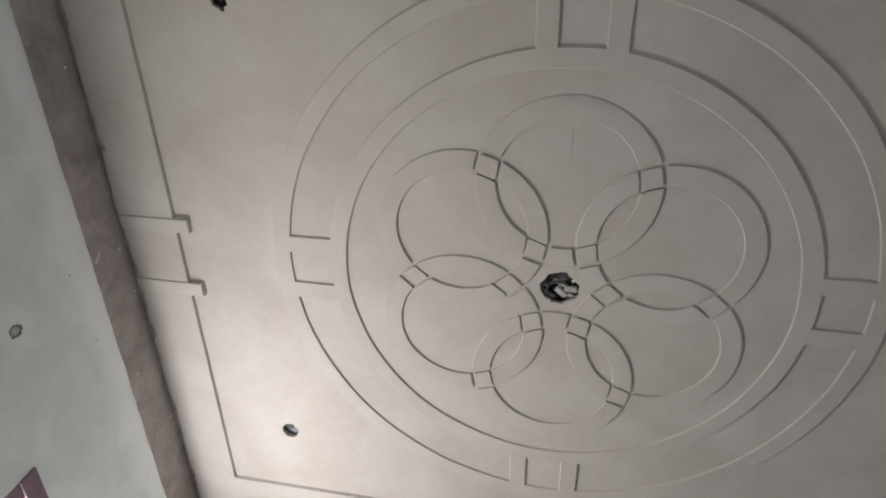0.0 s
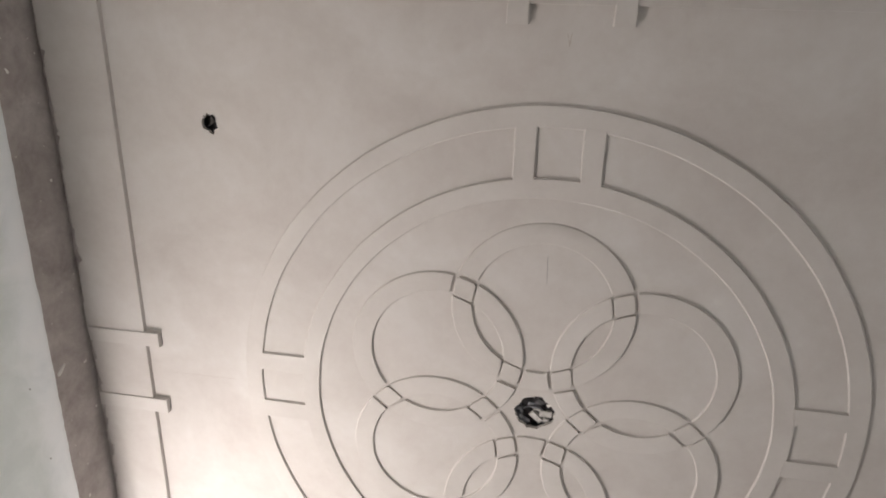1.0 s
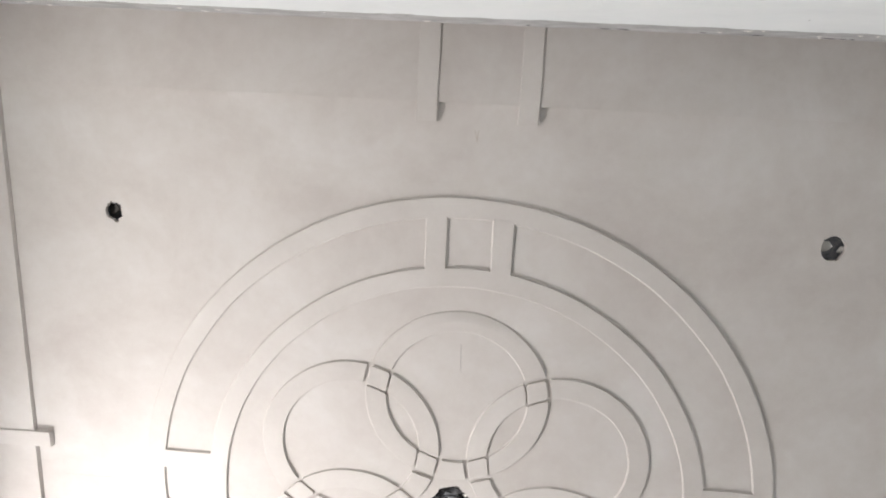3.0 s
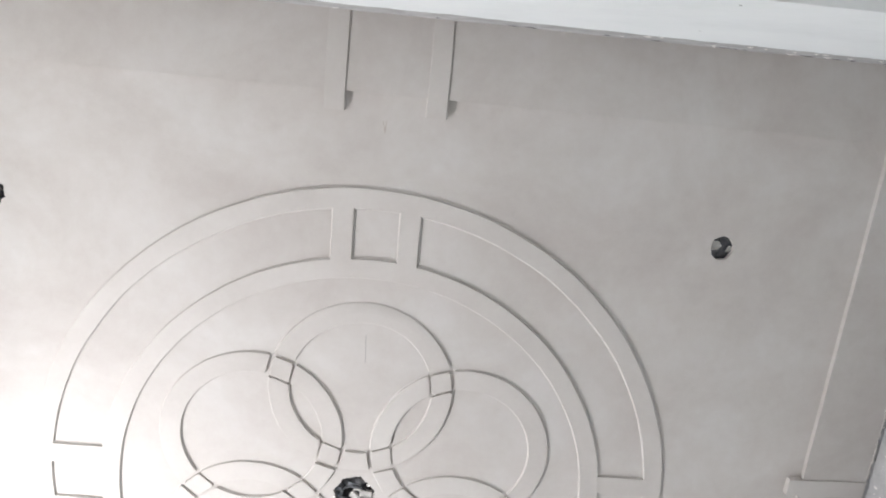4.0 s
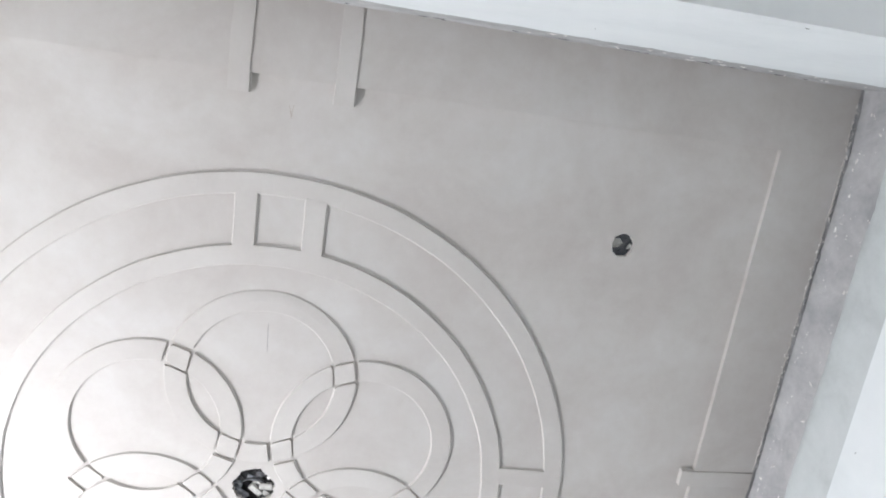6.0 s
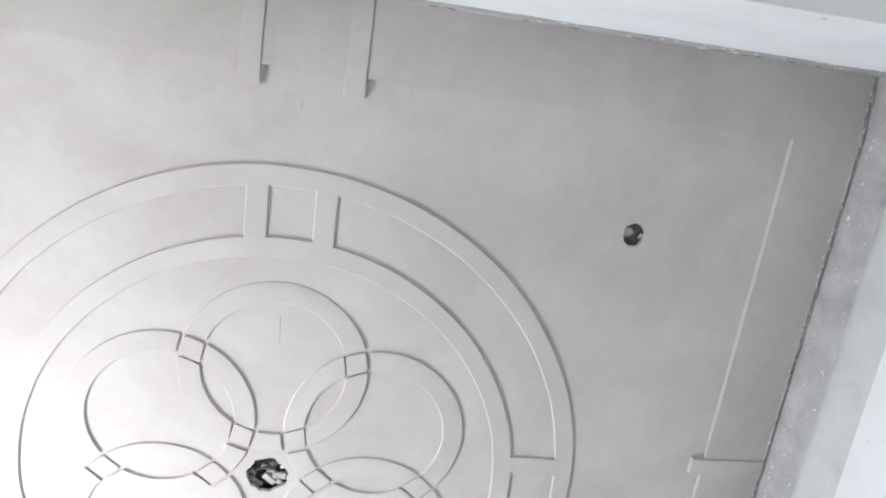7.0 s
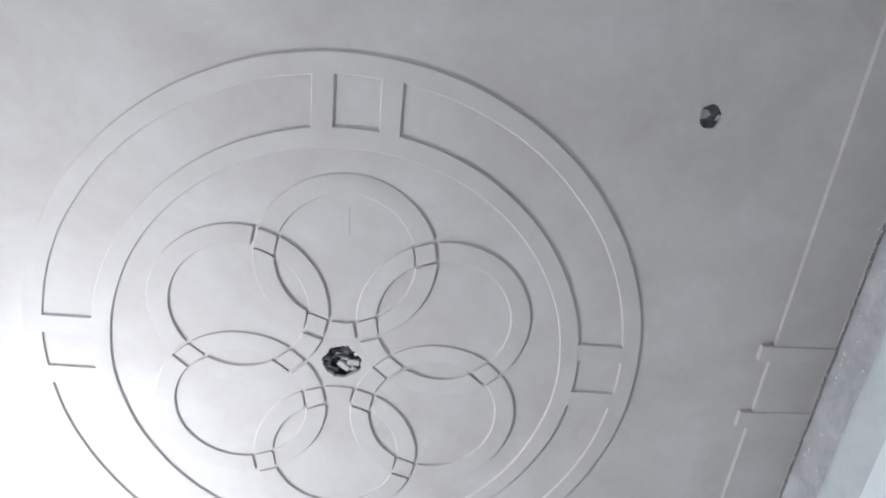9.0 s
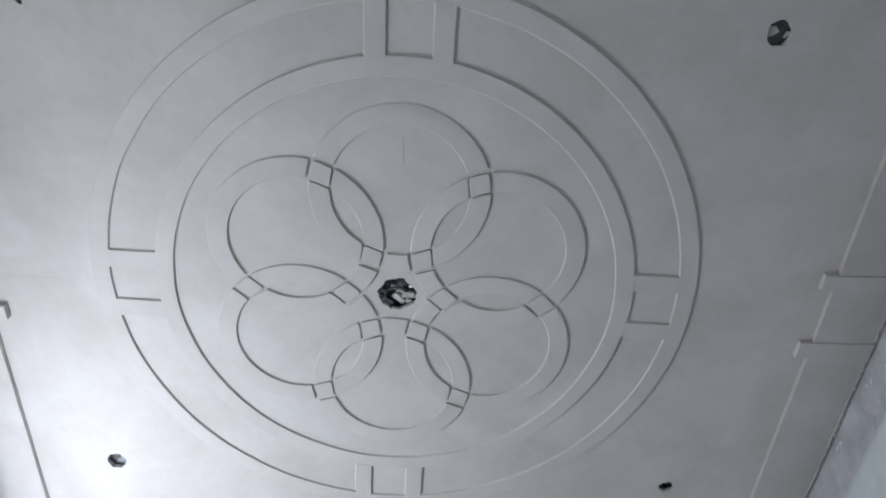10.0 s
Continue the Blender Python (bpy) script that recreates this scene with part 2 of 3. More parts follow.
def tube(points, r, n=12, cap=True, hollow=0.0):
    """A round rod or pipe through the points."""
    bm = bmesh.new()
    pts = [Vector(p) for p in points]
    rings = []
    for i, p in enumerate(pts):
        d = (pts[min(i + 1, len(pts) - 1)] - pts[max(i - 1, 0)]).normalized()
        q = d.to_track_quat("Z", "Y")
        rings.append([bm.verts.new(p + q @ Vector((r * math.cos(2 * math.pi * k / n), r * math.sin(2 * math.pi * k / n), 0))) for k in range(n)])
    for a, b in zip(rings, rings[1:]):
        for k in range(n):
            bm.faces.new((a[k], a[(k + 1) % n], b[(k + 1) % n], b[k]))
    if cap:
        for ring, step in ((rings[0], 1), (rings[-1], -1)):
            if hollow:
                d = (pts[1] - pts[0]).normalized() if step == 1 else (pts[-2] - pts[-1]).normalized()
                c = pts[0] if step == 1 else pts[-1]
                lip = [bm.verts.new(c + (v.co - c) * hollow) for v in ring]
                deep = [bm.verts.new(v.co + d * r * 1.5) for v in lip]
                for k in range(n):
                    bm.faces.new((ring[k], ring[(k + 1) % n], lip[(k + 1) % n], lip[k]))
                    bm.faces.new((lip[k], lip[(k + 1) % n], deep[(k + 1) % n], deep[k]))
                bm.faces.new(deep)
            else:
                bm.faces.new(ring)
    return bm


# ---- large structure ----
west = lambda proud: (lambda u, v, w: Vector((X0 + proud - w, u, v)))
east = lambda proud: (lambda u, v, w: Vector((X1 - proud + w, u, v)))
south = lambda proud: (lambda u, v, w: Vector((u, Y0 + proud - w, v)))
north = lambda proud: (lambda u, v, w: Vector((u, Y1 - proud + w, v)))
THICK = 0.20
Z_PUTTY, Z_CEMENT, Z_TOP = FACE - 0.278, FACE - 0.164, FACE + 0.30
PROUD = 0.014            # thickness of the painted coat


def wall(name, label, to3d, u0, u1, holes, paint, band_mat, bare, seed, doorway=None, proud=PROUD, stray=0.004, z_putty=Z_PUTTY, z_cement=Z_CEMENT, rough=1.0):
    """A wall in three coats: paint below, a band of putty that thins out upwards, bare render under the ceiling."""
    foot = [(u0, 0.0), (u1, 0.0)]
    if doorway:
        a, b, _, h = doorway
        foot = [(u0, 0.0), (a, 0.0), (a, h), (b, h), (b, 0.0), (u1, 0.0)]
    low = foot + [(u1, z_putty), (u0, z_putty)]
    ob = mesh_object(name, plate([low] + holes, to3d(proud), THICK), paint)
    tagged(ob, label, "wall", kind="structure")
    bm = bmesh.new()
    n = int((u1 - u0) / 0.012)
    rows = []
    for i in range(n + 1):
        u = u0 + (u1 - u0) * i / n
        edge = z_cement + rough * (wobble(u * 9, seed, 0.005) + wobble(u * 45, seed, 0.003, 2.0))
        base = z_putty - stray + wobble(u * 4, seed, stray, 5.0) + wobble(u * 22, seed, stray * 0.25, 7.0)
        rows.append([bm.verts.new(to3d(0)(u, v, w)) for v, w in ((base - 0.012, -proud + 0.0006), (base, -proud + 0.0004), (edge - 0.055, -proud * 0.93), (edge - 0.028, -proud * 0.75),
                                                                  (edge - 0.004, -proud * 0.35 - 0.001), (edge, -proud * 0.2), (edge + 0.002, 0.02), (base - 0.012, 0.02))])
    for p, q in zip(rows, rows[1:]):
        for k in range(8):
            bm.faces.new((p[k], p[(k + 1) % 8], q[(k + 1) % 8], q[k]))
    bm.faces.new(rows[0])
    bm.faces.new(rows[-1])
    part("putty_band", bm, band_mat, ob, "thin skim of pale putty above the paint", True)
    bm = bmesh.new()
    m = int((u1 - u0) / 0.02)
    zs = [z_cement - 0.02 + (FACE + 0.005 - z_cement) / 8 * k for k in range(10)] + [Z_TOP]
    grid = [[bm.verts.new(to3d(0)(u0 + (u1 - u0) * i / m, z, wobble(i * 0.25, z * 14, 0.0016, seed) + wobble(i * 0.9, z * 60, 0.0008, seed))) for z in zs] for i in range(m + 1)]
    rear = [[bm.verts.new(to3d(0)(u0 + (u1 - u0) * i / m, z, THICK - 0.01)) for z in (zs[0], zs[-1])] for i in (0, m)]
    for p, q in zip(grid, grid[1:]):
        for k in range(len(zs) - 1):
            bm.faces.new((p[k], p[k + 1], q[k + 1], q[k]))
    bm.faces.new((rear[0][0], rear[1][0], rear[1][1], rear[0][1]))
    part("cement_strip", bm, bare, ob, "bare cement render under the ceiling", True)
    return ob


PY, PZ = -0.026, FACE - 0.512
pit = ring_outline(PY, PZ, 0.020, 0.023, 22, 0.009, 3.0)
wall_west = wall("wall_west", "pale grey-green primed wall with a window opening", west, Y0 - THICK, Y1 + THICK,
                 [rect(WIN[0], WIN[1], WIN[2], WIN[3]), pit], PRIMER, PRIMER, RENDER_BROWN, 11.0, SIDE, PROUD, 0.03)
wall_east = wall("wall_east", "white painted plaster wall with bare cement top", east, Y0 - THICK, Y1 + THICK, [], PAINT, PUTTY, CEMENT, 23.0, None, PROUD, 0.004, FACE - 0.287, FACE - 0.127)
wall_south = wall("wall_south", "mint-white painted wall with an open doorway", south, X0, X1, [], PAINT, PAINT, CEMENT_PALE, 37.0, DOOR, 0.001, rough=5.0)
# north wall is out of view; its white is chosen to bounce fill light
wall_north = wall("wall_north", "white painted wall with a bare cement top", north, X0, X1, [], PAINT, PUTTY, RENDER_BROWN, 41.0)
pit_bm = bmesh.new()
rings = []
for k, (size, deep) in enumerate(((1.0, 0.0), (0.90, 0.009), (0.78, 0.010), (0.66, 0.002), (0.35, 0.0005), (0.1, 0.001))):
    rings.append([pit_bm.verts.new((X0 + PROUD - deep - (wobble(u * 90, v * 90, 0.004 if k < 4 else 0.002, k) if k else 0), PY + (u - PY) * size, PZ + (v - PZ) * size)) for u, v in pit])
for p, q in zip(rings, rings[1:]):
    for i in range(len(pit)):
        pit_bm.faces.new((p[i], p[(i + 1) % len(pit)], q[(i + 1) % len(pit)], q[i]))
pit_bm.faces.new(rings[-1])
part("chiselled_pit", pit_bm, PIT, wall_west, "small chiselled pit roughly filled with pale putty")

floor = tagged(mesh_object("floor", box(X0 - 0.2, X1 + 0.2, Y0 - 2.4, Y1 + 0.2, -0.12, 0.0, 0), FLOOR), "bare grey cement floor", "floor", kind="structure")

# hall behind the doorway, out of view; its entrance is added
for nm, dims in (("wall_hall_west", (X0 - 0.2, X0, Y0 - 2.2, Y0 - 0.2, 0, FACE + 0.30)), ("wall_hall_east", (X1, X1 + 0.2, Y0 - 2.2, Y0 - 0.2, 0, FACE + 0.30))):
    tagged(mesh_object(nm, box(*dims, 0), PAINT), "plain white wall of the hall", "wall", kind="structure")
wall("wall_hall_south", "plain white wall of the hall with an open entrance", lambda p: (lambda u, v, w: Vector((u, Y0 - 2.2 + p - w, v))), X0 - 0.2, X1 + 0.2, [], PAINT, PAINT, PAINT, 43.0, HALL)
tagged(mesh_object("ceiling_slab", box(X0 - 0.2, X1 + 0.2, Y0 - 2.4, Y1 + 0.2, FACE + 0.14, FACE + 0.30, 0), CONCRETE), "raw grey concrete slab above the plaster ceiling", "ceiling", kind="structure")

# ---- plaster ceiling ----
HOLES = [  # x, y, radii, raggedness
    (0.951, -0.845, 0.032, 0.033, 0.005), (-0.973, -0.826, 0.023, 0.025, 0.010),
    (-0.979, 0.766, 0.033, 0.034, 0.005), (1.013, 0.764, 0.028, 0.025, 0.007),
]
FAN = (0.004, -0.004, 0.060, 0.056, 0.007)
flat = lambda z: (lambda u, v, w: Vector((u, v, z + w)))
holes = [ring_outline(x, y, a, b, 28, rough, 7.0 + i) for i, (x, y, a, b, rough) in enumerate(HOLES)]
tip = lambda a: math.exp(-((a - math.radians(75)) / 0.30) ** 2)
x, y = HOLES[1][:2]
holes[1] = [(u + 0.012 * tip(math.atan2(v - y, u - x)) * 0.4, v + 0.012 * tip(math.atan2(v - y, u - x))) for u, v in holes[1]]      # broken out to a point
fan_round = [(x * (1 - 0.10 * dent), y * (1 - 0.10 * dent)) for x, y in ring_outline(FAN[0], FAN[1], FAN[2], FAN[3], 72, FAN[4], 21.0)
             for dent in [sum(math.exp(-((math.degrees(math.atan2(y, x)) - a) / 17) ** 2) for a in (-138, -42))]]      # narrower beside its southern end
fan_edge = [(x + wobble(x * 160, y * 160, 0.004, 2.0), y + wobble(x * 160, y * 160, 0.004, 8.0)) for x, y in fan_round]
L = 0.01
ceiling = tagged(mesh_object("ceiling", plate([rect(BX0 - L, BX1 + L, BY0 - L, BY1 + L)] + holes + [fan_edge], flat(PANEL), 0.013), PLASTER),
                 "unpainted gypsum plaster ceiling with cut-out lamp holes", "ceiling", kind="structure")


def chipped(u0, v0, u1, v1, step, sway, chips, seed):
    """Points along a broken plaster edge, without the last: it sways slowly, is finely rough and has small bites with one steep side."""
    rng = random.Random(seed)
    n = int(math.hypot(u1 - u0, v1 - v0) / step)
    bite = [0.0] * n
    for _ in range(chips):
        at, size, side = rng.randrange(n), rng.uniform(3, 11), rng.choice((-1, 1))
        deep = rng.uniform(0.25, 1.0) * sway
        for i in range(n):
            f = (i - at) * side / size
            if 0 <= f < 1:
                bite[i] += deep * (1 - f)
    out = []
    for i in range(n):
        f = i / n
        w = 0 if i == 0 else wobble(f * n * step * 3.1, seed, sway * 1.1) + wobble(f * n * step * 90, seed + 9, 0.0022) - bite[i] * 0.8
        out.append((u0 + (u1 - u0) * f + w * (1 if v1 < v0 else -1) * -1, v0 + (v1 - v0) * f))
    return out


outer = (ragged(X0 + 0.012, Y0 - 0.01, X1 - 0.014, Y0 - 0.01, 0.05, 0.0005, 51.0) + chipped(X1 - 0.014, Y0 - 0.01, X1 - 0.015, Y1, 0.004, 0.0035, 110, 53)
         + [(X1 - 0.014, Y1 + 0.02), (X0 + 0.012, Y1 + 0.02)] + chipped(X0 + 0.019, Y1, X0 + 0.017, Y0 - 0.01, 0.005, 0.013, 46, 57))
inner = (ragged(BX0, BY0, BX1, BY0, 0.05, 0.0012, 61.0) + ragged(BX1, BY0, BX1, BY1, 0.05, 0.0012, 63.0)
         + ragged(BX1, BY1, BX0, BY1, 0.05, 0.0012, 65.0) + ragged(BX0, BY1, BX0, BY0, 0.05, 0.0012, 67.0))


def slope(x, y):
    """How far the border rises towards the south and east walls; it curves up to the east one."""
    d = max(0.0, x - BX1)
    return RISE[0] * max(0.0, BY0 - y) + RISE[1] * d * (0.75 + d)


def battered(u, v, w):
    """The border's inner edge leans inwards as it rises."""
    rise = slope(u, v)
    if w > 0.001 and BX0 - 0.02 < u < BX1 + 0.02 and BY0 - 0.02 < v < BY1 + 0.02:
        u, v = u + (0.003 if u < BX0 + 0.02 else -0.001 if u > BX1 - 0.02 else 0), v + (0.001 if v < BY0 + 0.02 else -0.003 if v > BY1 - 0.02 else 0)
    return Vector((u, v, FACE + w + rise))


bm = plate([outer, inner], lambda u, v, w: Vector((u, v, w)), 0.034)
for k in range(1, 12):
    bmesh.ops.bisect_plane(bm, geom=bm.verts[:] + bm.edges[:] + bm.faces[:], plane_co=(BX1 + 0.018 * k, 0, 0), plane_no=(1, 0, 0))
for v in bm.verts:
    v.co = battered(*v.co)
border = tagged(mesh_object("ceiling_border", bm, PLASTER),
                "lower plaster border with ragged edges along the walls", "ceiling", kind="structure")


def lip(name, seed, x_edge, side, size):
    """A broken bead of plaster that hangs along the ragged edge of the border."""
    edge = [p for p in outer if abs(p[0] - x_edge) < 0.03 and Y0 + 0.03 < p[1] < Y1]
    edge.sort(key=lambda p: p[1])
    bm = bmesh.new()
    rows = []
    for x, y in edge:
        h = size * (0.45 + 1.0 * noise.noise(Vector((y * 11, seed, 0))) + 1.2 * noise.noise(Vector((y * 80, seed, 3))))
        h = max(0.0004, h)
        w = 0.0035 + wobble(y * 20, seed, 0.002, 4.0)
        z = FACE + slope(x, y)
        rows.append([bm.verts.new(c) for c in ((x + side * w, y, z + 0.0005), (x + side * w * 0.6, y, z - h * 0.8), (x, y, z - h), (x - side * 0.001, y, z + 0.004))])
    for p, q in zip(rows, rows[1:]):
        for k in range(4):
            bm.faces.new((p[k], p[(k + 1) % 4], q[(k + 1) % 4], q[k]))
    part(name, bm, MOULD, border, "broken pale plaster lip")


def mortar(x0, x1, mat, seed, rise):
    """Rough mortar in the gap between the border and a wall."""
    bm = bmesh.new()
    n = 260
    rows = []
    for i in range(n + 1):
        y = Y0 + (Y1 - Y0) * i / n
        up = FACE + rise + slope(x1, y)
        rows.append([bm.verts.new((x0 + (x1 - x0) * k / 4, y, up + wobble(y * 45, k * 1.3, 0.006, seed) + wobble(y * 9, k * 0.5, 0.006, seed + 2))) for k in range(5)])
    for p, q in zip(rows, rows[1:]):
        for k in range(4):
            bm.faces.new((p[k], p[k + 1], q[k + 1], q[k]))
    ret = bmesh.ops.extrude_face_region(bm, geom=bm.faces[:], use_keep_orig=True)
    for g in ret["geom"]:
        if isinstance(g, bmesh.types.BMVert):
            g.co.z = FACE + 0.05
    part("mortar_joint", bm, mat, border, "rough dark mortar in the gap at the wall")


mortar(X1 - 0.024, X1 + 0.004, CEMENT, 81.0, 0.003)
mortar(X0 - 0.004, X0 + 0.040, RENDER_BROWN, 83.0, 0.015)
lip("plaster_lip", 71.0, X1 - 0.014, -1, 0.0035)
lip("plaster_lip", 73.0, X0 + 0.012, 1, 0.0018)

# crossing bars of the border, which run from the walls past the border line
stubs = empty("border_bars", "pairs of raised plaster bars crossing the ceiling border", "ceiling moulding", place=(0, 0, FACE))
const = lambda c: (lambda u: c)


def stub(bm):
    for v in bm.verts:
        v.co.z += slope(v.co.x, v.co.y)
    ob = part("bar", bm, MOULD, stubs)
    ob.matrix_parent_inverse = stubs.matrix_basis.inverted()


for a, b in ((-0.141, -0.0885), (0.119, 0.1695)):
    stub(bar(a, b, const(Y0 - 0.006), const(-1.117), STUB, "y", a))
for a, b in ((-0.137, -0.088), (0.110, 0.160)):
    stub(bar(a, b, const(X0 + 0.016), const(-1.2125), STUB, "x", a))
for a, b in ((-0.162, -0.111), (0.086, 0.144)):
    stub(bar(a, b, const(1.2915), const(X1 - 0.016), STUB, "x", a))

# round centrepiece
R1O, R1I, R2O, R2I = 0.920, 0.8672, 0.7293, 0.6762
PO, PI_, PD, GAP = 0.2592, 0.2018, 0.3448, 0.0085
piece = empty("ceiling_medallion", "round moulded plaster ceiling centrepiece of rings and six overlapping circles", "ceiling moulding", place=(0, 0, PANEL))


def moulding(name, bm, label=""):
    ob = part(name, bm, MOULD, piece, label)
    ob.matrix_parent_inverse = piece.matrix_basis.inverted()
    return ob


TOP = PANEL + 0.002
moulding("outer_ring", band(0, 0, R1I, R1O, const(0), const(2 * math.pi), 240, MOULD_FACE, True, 1.0))
moulding("inner_ring", band(0, 0, R2I, R2O, const(0), const(2 * math.pi), 200, MOULD_FACE, True, 2.0))
arc_in = lambda s: (lambda u: s * (math.sqrt(R2O ** 2 - u * u) - 0.005))
arc_out = lambda s: (lambda u: s * (math.sqrt(R1I ** 2 - u * u) + 0.005))
for pairs, along, s in ((((-0.104, -0.048), (0.074, 0.129)), "y", -1), (((-0.121, -0.065), (0.060, 0.116)), "y", 1),
                        (((-0.106, -0.047), (0.066, 0.126)), "x", -1), (((-0.120, -0.064), (0.052, 0.107)), "x", 1)):
    for a, b in pairs:
        moulding("spoke", bar(a, b, arc_in(s), arc_out(s), MOULD_FACE - 0.0004, along, a + s))


def reach(q):
    """Half the angle that a circle about the next centre, of radius q, cuts from a petal's circle of radius r."""
    return lambda r: math.acos(max(-1, min(1, (r * r + PD * PD - q * q) / (2 * r * PD))))


ASTRAY = {1: (0.001, 0.0035), 5: (-0.003, 0.0)}      # how far a circle was set out of true
centre = lambda i: Vector((PD * math.sin(math.pi / 3 * i + 0.006), -PD * math.cos(math.pi / 3 * i + 0.006))) + Vector(ASTRAY.get(i % 6, (0, 0)))
far, near = reach(PO + GAP), reach(PI_ - GAP)
for i in range(6):
    c = centre(i)
    heading = lambda j: math.atan2((centre(j) - c).x, -(centre(j) - c).y)
    up, down = heading(i + 1), heading(i - 1)
    while down > up + math.pi:
        down -= 2 * math.pi
    while down < up - math.pi:
        down += 2 * math.pi
    if down < up:
        up, down = down, up
    for a0, a1, n in ((lambda r: up - near(r), lambda r: up + near(r), 28), (lambda r: down - near(r), lambda r: down + near(r), 28),
                      (lambda r: up + far(r), lambda r: down - far(r), 14), (lambda r: down + far(r), lambda r: up + 2 * math.pi - far(r), 60)):
        moulding("petal_arc", band(c.x, c.y, PI_, PO, a0, a1, n, MOULD_FACE, False, 3.0 + i, nose=0.002, lift=0.0058 if i == 0 else 0.0016))


def crossing(a, ra, b, rb, outward):
    m, d = (a + b) / 2, (b - a).length
    t = (ra * ra - rb * rb + d * d) / (2 * d)
    h = math.sqrt(max(0, ra * ra - t * t))
    e = (b - a) / d
    n = Vector((-e.y, e.x))
    if n.dot(m) < 0:
        n = -n
    return a + e * t + n * (h if outward else -h)


for i in range(6):
    a, b = centre(i), centre(i + 1)
    for outward in (True, False):
        corners = [crossing(a, ra, b, rb, outward) for ra, rb in ((PI_, PI_), (PO, PI_), (PO, PO), (PI_, PO))]
        mid = sum(corners, Vector((0, 0))) / 4
        corners = [p + (q - p).normalized() * 0.006 for i, p in enumerate(corners) for q in (corners[i - 1], corners[(i + 1) % 4])]      # worn corners
        bm = bmesh.new()
        rings = []
        for z, k in ((TOP, 1.01), (MOULD_FACE + 0.0012, 1.0), (MOULD_FACE, 0.95)):
            rings.append([bm.verts.new((*(mid + (p - mid) * k), z)) for p in corners])
        for p, q in zip(rings, rings[1:]):
            for k in range(8):
                bm.faces.new((p[k], p[(k + 1) % 8], q[(k + 1) % 8], q[k]))
        bm.faces.new(rings[-1])
        bm.faces.new(rings[0])
        moulding("knot_block", bm)

# ---- window in the west wall ----
wy0, wy1, wz0, wz1 = WIN
window = empty("window_1", "mauve painted wooden window frame set in the wall opening", "window", kind="structure", place=(X0 - 0.06, (wy0 + wy1) / 2, wz0))
FX0, FX1 = X0 - 0.075, X0 + 0.012
for nm, d in (("head", (FX0, FX1, wy0, wy1, wz1 - 0.06, wz1)), ("sill", (FX0 - 0.02, FX1 + 0.05, wy0, wy1, wz0, wz0 + 0.06)),
              ("jamb", (FX0, FX1 - 0.008, wy0, wy0 + 0.06, wz0 + 0.06, wz1 - 0.06)), ("jamb", (FX0, FX1 - 0.008, wy1 - 0.06, wy1, wz0 + 0.06, wz1 - 0.06))):
    bm = box(*d, 0.0008)
    for v in bm.verts:      # frame skewed so that its shadow on the ceiling widens southwards
        v.co.x += (0.80 - v.co.y) * 0.021
    ob = part(nm, bm, WOOD, window)
    ob.matrix_parent_inverse = window.matrix_basis.inverted()

# ---- holes in the ceiling and what shows in them ----
hook_box = empty("fan_hook_box", "dark steel fan hook box in the broken ceiling hole", "ceiling fixture", place=(FAN[0], FAN[1], FACE + 0.14))


def in_fan_hole(name, bm, mat, label="", smooth=True):
    ob = part(name, bm, mat, hook_box, label, smooth)
    ob.matrix_parent_inverse = hook_box.matrix_basis.inverted()


zf = PANEL + 0.014


def block(x, y, z, w, d, h, turn, lean):
    """A small broken block or pipe piece, turned about the upright and leaning."""
    bm = box(-w / 2, w / 2, -d / 2, d / 2, -h / 2, h / 2, 0.0022)
    for v in bm.verts:
        v.co = v.co + Vector((wobble(v.co.x * 90, v.co.y * 90, 0.0015, x * 50), wobble(v.co.y * 90, v.co.z * 90, 0.0015, y * 50), 0))
    bm.transform(Matrix.Translation((x, y, z)) @ Matrix.Rotation(radians(turn), 4, "Z") @ Matrix.Rotation(radians(lean), 4, "X"))
    return bm


canister = tube([(0.0, 0.0, FACE + 0.14), (0.0, 0.0, zf + 0.004)], 0.082, 28, False)
canister.faces.new([v for v in canister.verts if v.co.z > FACE + 0.1])
in_fan_hole("canister", canister, DARK_STEEL, "dark steel box above the hole", False)
in_fan_hole("plate", block(0.004, 0.022, zf + 0.036, 0.135, 0.105, 0.004, 8, 4), STEEL, "dull steel back plate", False)
in_fan_hole("hook", tube([(-0.044, -0.004, zf + 0.016)] + [(0.047 * math.sin(t) + 0.002, 0.034 - 0.046 * math.cos(t), zf + 0.010) for t in (-1.0 + 0.2 * k for k in range(11))] + [(0.046, 0.004, zf + 0.016)], 0.0038), DARK_STEEL, "bent dark steel hook rod")
in_fan_hole("conduit", block(0.010, 0.025, zf + 0.010, 0.042, 0.019, 0.012, 40, 10), DULL, "off-white conduit end", False)
in_fan_hole("conduit", block(0.038, 0.010, zf + 0.008, 0.038, 0.021, 0.012, 2, -6), DULL, "broken white conduit end", False)
in_fan_hole("conduit", block(0.040, 0.034, zf + 0.010, 0.022, 0.015, 0.010, 30, 0), DULL, "broken white conduit end", False)
in_fan_hole("strap", block(0.002, -0.011, zf + 0.012, 0.040, 0.014, 0.004, 10, -14), GREY, "bluish grey steel strap", False)
in_fan_hole("strap", block(0.012, -0.001, zf + 0.008, 0.024, 0.006, 0.003, 6, 0), DULL, "thin pale strap", False)
in_fan_hole("rubble", block(-0.028, 0.036, zf + 0.006, 0.040, 0.015, 0.008, 30, 15), GREY, "grey lump of mortar on the rim", False)
in_fan_hole("knockout", tube([(-0.044, 0.010, zf + 0.050), (-0.046, 0.012, zf + 0.005)], 0.0155, 18, True, 0.45), GREY, "round grey conduit stub")
